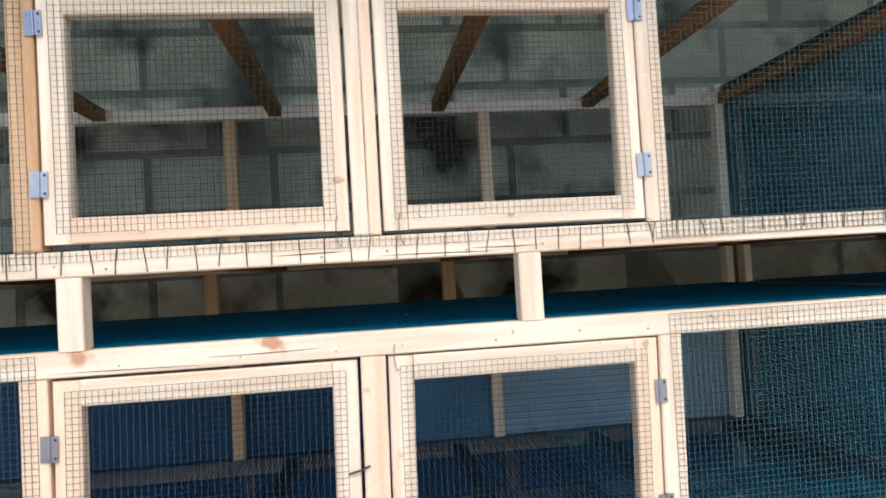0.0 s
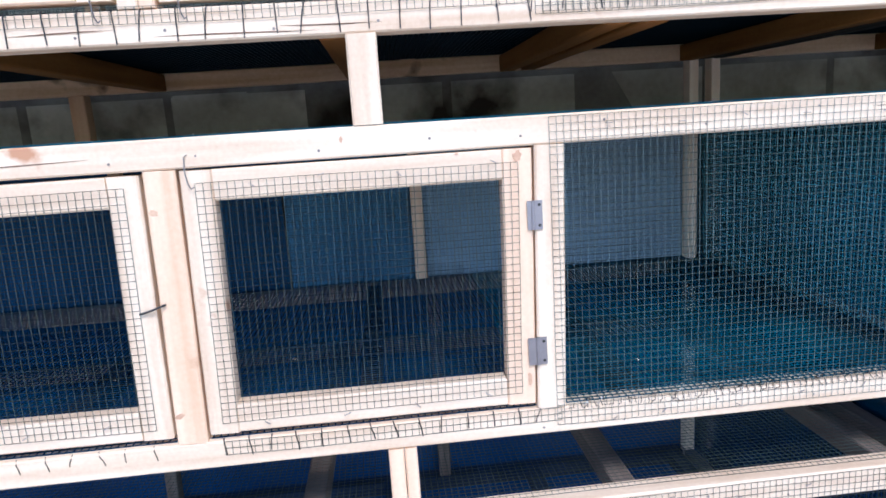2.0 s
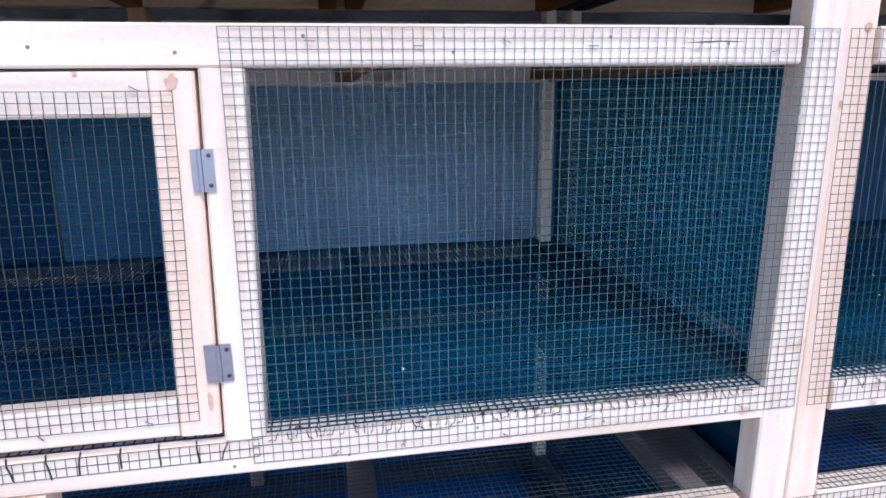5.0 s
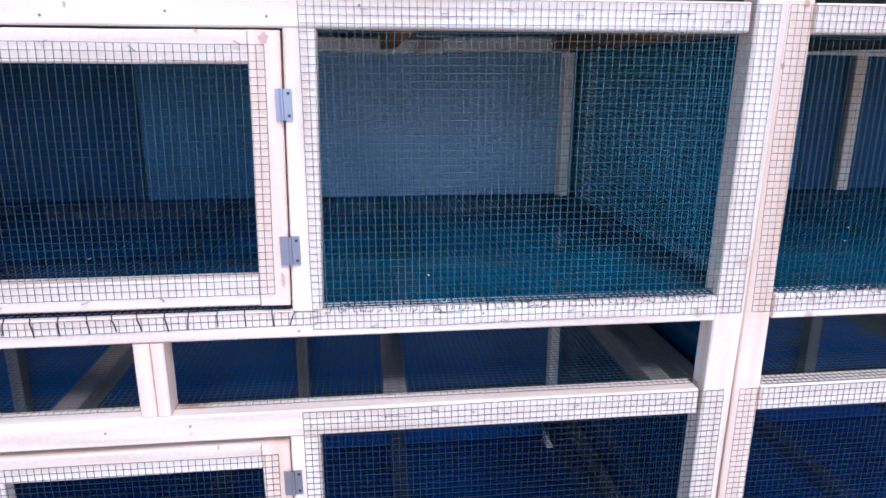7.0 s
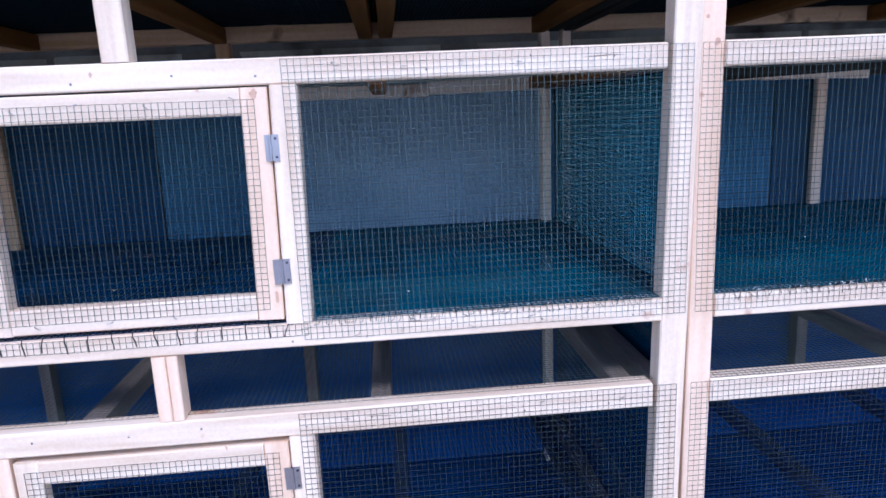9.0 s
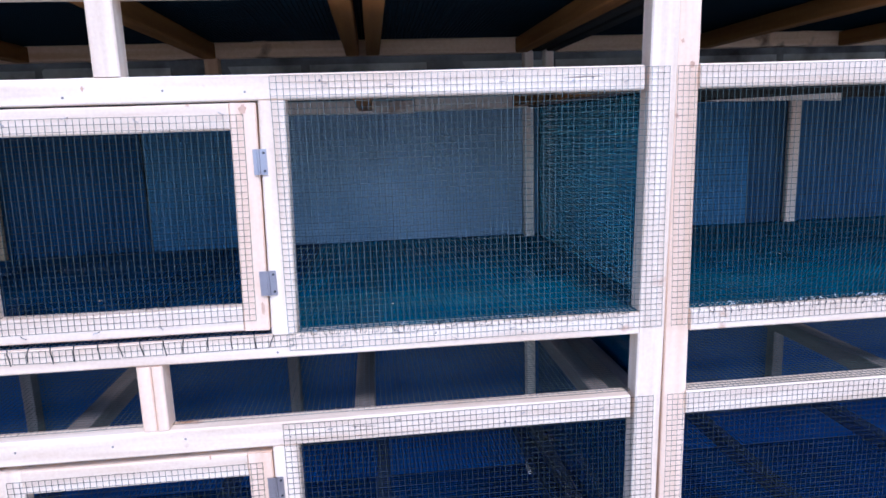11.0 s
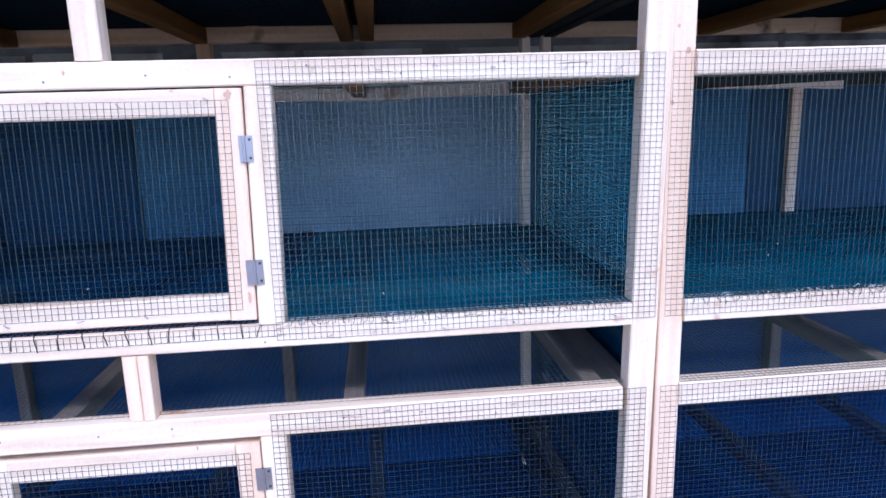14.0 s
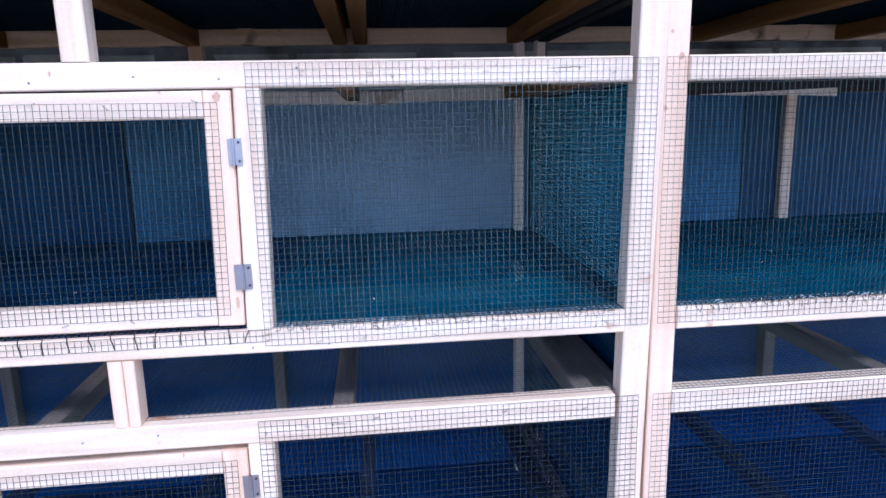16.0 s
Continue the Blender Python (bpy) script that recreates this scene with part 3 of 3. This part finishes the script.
for x, z, wide, tall, lean in (
        (0.671, 1.453, 0.016, 0.012, 70),
        (0.378, 1.5, 0.005, 0.009, 0),
        (0.568, 1.464, 0.0066, 0.0033, 0),
        (0.064, 1.401, 0.0126, 0.0099, 0),
        (0.057, 1.044, 0.0144, 0.0081, 20),
        (0.542, 0.728, 0.0033, 0.011, 0),
        (0.028, 1.839, 0.0216, 0.0108, 0),
        (0.679, 1.05, 0.007, 0.021, 0),
        (1.594, 1.519, 0.0088, 0.011, 0),
        (1.564, 1.415, 0.0072, 0.0084, 0),
        (0.39, 1.749, 0.013, 0.0065, 0),
        (0.727, 1.188, 0.0112, 0.0084, -40),
        (1.572, 1.567, 0.006, 0.0072, 0)):
    knot(hutch, x, z, wide, tall, lean)


def staples(parent, rows):
    """Wire staples that hold the mesh, in one mesh."""
    paths = []
    for x0, x1, z, n in rows:
        for k in range(n):
            x = x0 + (x1 - x0) * (k + 0.5) / n + random.uniform(-0.02, 0.02)
            a = random.uniform(-0.9, 0.9)
            zz = z + random.uniform(-0.01, 0.01)
            dx, dz = 0.006 * math.cos(a), 0.006 * math.sin(a)
            paths.append([(x - dx, F + 0.001, zz - dz), (x - dx * 0.9, F - 0.004, zz - dz * 0.9), (x + dx * 0.9, F - 0.004, zz + dz * 0.9), (x + dx, F + 0.001, zz + dz)])
    v, f = wires(paths, 0.0008)
    tagged(link("staple_row", mesh("staple_row", v, f), Matrix.Identity(4), parent, "bright steel staples holding the mesh", STEEL), kind="stuff")


staples(hutch, ((0.76, 1.5, 1.497, 6), (0.76, 1.5, 0.968, 6), (0.72, 1.46, 0.775, 5), (0.14, 0.68, 1.442, 4), (0.14, 0.68, 1.028, 4), (-0.58, 0.02, 1.028, 4), (0.14, 0.68, 1.755, 4), (-0.56, 0.0, 1.755, 4)))

# ---- the second cage block ----
hutch2 = empty("wire_cage_block", 2.4, F + 0.5, 0, "second three-tier pine cage block with wire mesh front", "cage", "cage blocks")
L2, R2 = 1.551, 3.35
lean2 = 0.0055


def xl(z):
    return L2 + lean2 * z + 0.052


upright("end_post", hutch2, PINE_B, L2 - 0.004, L2 + 0.052, F + 0.007, F + T, 0, 2.31, lean2 * 2.31)
upright("end_post", hutch2, PINE_B, R2, R2 + T, F, F + T, 0, 2.31)
upright("back_post", hutch2, PINE_W, 1.562, 1.593, B, B + T, 0, 2.31)
upright("back_post", hutch2, ROUGH, R2, R2 + T, B, B + T, 0, 2.31)
for tier in (LOW, MID, TOP):
    z0, z1, z2, z3 = tier
    bay_frame(hutch2, xl(z1) + 0.001, R2 - 0.001, tier, SHADOW)
    for xx in (1.566, R2 + 0.004):
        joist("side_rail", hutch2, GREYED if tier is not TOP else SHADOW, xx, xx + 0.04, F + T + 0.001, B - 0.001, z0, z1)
        joist("side_rail", hutch2, WEATHERED_SHADED if tier is not TOP else SHADOW, xx, xx + 0.04, F + T + 0.001, B - 0.001, z2, z3)
    net("side_mesh", hutch2, TEAL_WIRE, (1.557, F + T, z1), (0, 1, 0), (0, 0, 1), B - F - T, z2 - z1, radius=0.0006, label="dark teal coated wire mesh side")
    a = z0 + 0.014
    net("front_mesh", hutch2, DIM_WIRE, (xl(z1) - 0.05, MESH_Y, a), (1, 0, 0), (0, 0, 1), R2 - xl(z1) + 0.09, z3 - a - 0.001, label="galvanised wire mesh front panel", out=(0, -1, 0), across=WIRE if tier is MID else None)
    net("back_mesh", hutch2, DIM_WIRE, (1.57, B + T + 0.002, z1), (1, 0, 0), (0, 0, 1), R2 - 1.57, z2 - z1, radius=0.0006, label="galvanised wire mesh back")
    net("floor_mesh", hutch2, NAVY_WIRE if tier is LOW else TEAL_SHADED if tier is TOP else TEAL_WIRE, (xl(z1), F + 0.01, z1 + 0.002), (1, 0, 0), (0, 1, 0), R2 - xl(z1), B + 0.04 - F, pitch=0.0127, radius=0.0009 if tier is LOW else 0.0012, label="dark teal coated wire mesh floor", out=(0, 0, 1))
    for x in (2.14, 2.70):
        joist("floor_joist", hutch2, BROWN if tier is TOP else SHADED_WOOD, x, x + 0.047, F + T + 0.001, B + 0.001, z0 - 0.002, z1 - 0.003)
        if tier is not MID:
            joist("top_joist", hutch2, WEATHERED_SHADED, x, x + 0.047, F + T + 0.001, B + 0.001, z2 + 0.004, z3 - 0.004)
for z in (0.798,):
    net("top_mesh", hutch2, WIRE, (xl(z), F + 0.002, z), (1, 0, 0), (0, 1, 0), R2 - xl(z), B - F, radius=0.0006, label="dark coated wire mesh top", out=(0, 0, 1))
net("top_mesh", hutch2, TEAL_WIRE, (xl(1.5), F + 0.03, 1.522), (1, 0, 0), (0, 1, 0), R2 - xl(1.5), B - F, radius=0.0011, label="dark teal wire mesh top of the middle tier", out=(0, 0, 1))
upright("back_post", hutch2, PINE_B, 2.545, 2.588, B + 0.024, B + T, 0.991, 1.469)
upright("back_post", hutch2, WEATHERED_SHADED, 2.515, 2.562, B + 0.002, B + T, 0.257, 0.741)
upright("back_post", hutch2, WEATHERED_SHADED, 2.515, 2.562, B + 0.002, B + T, 0.797, 0.939)
upright("back_post", hutch2, PINE_B, 2.552, 2.602, B + 0.002, B + T, 1.72, 2.225)
wrap(hutch2, 1.63, 3.3, 0.978, 0.992, 0.018, thick=0.0008)
# a split batten, thin at one end, nailed under the dark rail
n = 10
verts, faces = [], []
for i in range(n + 1):
    u = i / n
    x, top, h = 2.18 + 0.54 * u, 1.474 + 0.016 * u, 0.003 + 0.026 * u + random.uniform(-0.0012, 0.0012)
    verts += [(x, B - 0.012, top - h), (x, B - 0.012, top), (x, B + 0.001, top), (x, B + 0.001, top - h)]
for i in range(n):
    for k in range(4):
        a, b = 4 * i + k, 4 * i + (k + 1) % 4
        faces.append((a, b, b + 4, a + 4))
faces += [(3, 2, 1, 0), (4 * n, 4 * n + 1, 4 * n + 2, 4 * n + 3)]
link("split_batten", mesh("split_batten", verts, faces), Matrix.Identity(4), hutch2, "pale split pine batten, thin at one end", PINE_W)


def fray(parent, x0, x1, z, count, mat, name):
    """Curled, broken wire ends along the front edge of a floor."""
    paths = []
    for k in range(count):
        x = random.uniform(x0, x1)
        y, r, a, turn = F + random.uniform(-0.002, 0.016), random.uniform(0.003, 0.008), random.uniform(0, 6.3), random.uniform(-3.2, 3.2)
        px, pz = x, z + random.uniform(-0.002, 0.002)
        arc = []
        for j in range(5):
            arc.append((px, y - 0.0012 * j, pz))
            px += 0.5 * r * math.cos(a + turn * j / 4)
            pz = max(z - 0.012, pz + 0.5 * r * abs(math.sin(a + turn * j / 4)) * (1 if j < 3 else -1))
        paths += [arc[j:j + 2] for j in range(4)]
    v, f = wires(paths, 0.0009)
    tagged(link(name, mesh(name, v, f), Matrix.Identity(4), parent, "curled broken wire ends along the floor's edge", mat), kind="stuff")


fray(hutch2, 1.63, 3.3, 0.993, 150, DARK, "frayed_wire")
fray(hutch2, 1.63, 3.3, 0.993, 90, PALE_BIT, "pale_wire_scraps")
fray(hutch, 0.76, 1.45, 0.993, 9, PALE_BIT, "pale_wire_scraps")
fray(hutch, 0.76, 1.45, 0.993, 50, DARK, "frayed_wire")

net("top_mesh", hutch2, TOP_WIRE, (xl(2.3), F + 0.03, 2.304), (1, 0, 0), (0, 1, 0), R2 - xl(2.3), B - F, radius=0.0007, label="dull green wire mesh top of the cage block", out=(0, 0, 1))

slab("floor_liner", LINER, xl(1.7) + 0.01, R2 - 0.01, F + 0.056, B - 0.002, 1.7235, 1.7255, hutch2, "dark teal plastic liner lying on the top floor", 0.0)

# ---- wood shavings left on the floors ----
for x, y, z in ((-0.236, 1.904, 1.5245), (0.039, 1.714, 1.5245), (0.177, 1.713, 1.5245), (0.456, 2.219, 1.5245), (0.963, 2.102, 1.5245), (-0.195, 1.678, 0.9945), (0.2, 1.707, 0.9945), (2.026, 1.688, 0.9945), (0.202, 1.711, 0.9945), (0.95, 1.508, 0.9945), (2.139, 1.827, 0.9945)):
    bm = bmesh.new()
    bmesh.ops.create_grid(bm, x_segments=4, y_segments=1, size=0.5)
    for v in bm.verts:
        v.co = Vector((v.co.x * 0.008, v.co.y * 0.003, 0.002 * (1 - 4 * v.co.x * v.co.x)))
    me = bpy.data.meshes.new("wood_shaving")
    bm.to_mesh(me)
    bm.free()
    tagged(link("wood_shaving", me, pose(x, y, z, 0, 0, random.uniform(0, 180)), None, "pale curled pine shaving on the wire floor", PINE_W), category="wood shaving", group="shavings on the floors")

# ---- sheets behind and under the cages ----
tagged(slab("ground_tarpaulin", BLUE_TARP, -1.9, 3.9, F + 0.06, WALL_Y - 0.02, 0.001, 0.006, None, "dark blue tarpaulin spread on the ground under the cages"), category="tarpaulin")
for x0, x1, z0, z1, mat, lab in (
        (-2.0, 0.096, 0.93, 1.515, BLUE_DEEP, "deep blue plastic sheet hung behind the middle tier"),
        (0.102, 0.566, 0.93, 1.515, BLUE_GREY, "blue-grey plastic sheet, shade painted in, hung behind the middle tier"),
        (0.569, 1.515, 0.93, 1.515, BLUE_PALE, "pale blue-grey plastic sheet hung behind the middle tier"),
        (1.519, 2.400, 0.93, 1.515, BLUE_GREY, "blue-grey plastic sheet, shade painted in, hung behind the middle tier"),
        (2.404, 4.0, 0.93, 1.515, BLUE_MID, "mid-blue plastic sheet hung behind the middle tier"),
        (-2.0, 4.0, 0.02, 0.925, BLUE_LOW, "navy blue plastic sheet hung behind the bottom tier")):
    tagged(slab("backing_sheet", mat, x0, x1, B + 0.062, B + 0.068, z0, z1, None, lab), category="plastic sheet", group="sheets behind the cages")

# ---- the wall's blocks ----
BW, BH, J = 0.473, 0.235, 0.020
bm = bmesh.new()
bmesh.ops.create_cube(bm, size=1)
bmesh.ops.scale(bm, vec=(BW - J, 0.03, BH - J), verts=bm.verts)
bmesh.ops.bevel(bm, geom=list(bm.edges), offset=0.006, segments=2, affect="EDGES")
block = bpy.data.meshes.new("block")
bm.to_mesh(block)
bm.free()
block.materials.append(BLOCK)
rng = random.Random(5)
for r in range(14):
    for c in range(18):
        x = 0.9225 + BW * (c - 8) + (BW / 2 if r % 2 else 0)
        link("block", block, pose(x, WALL_Y + 0.015 + rng.uniform(-0.003, 0.003), 2.0225 + BH * (r - 8), rng.uniform(-0.4, 0.4), 0, rng.uniform(-0.4, 0.4)), wall)
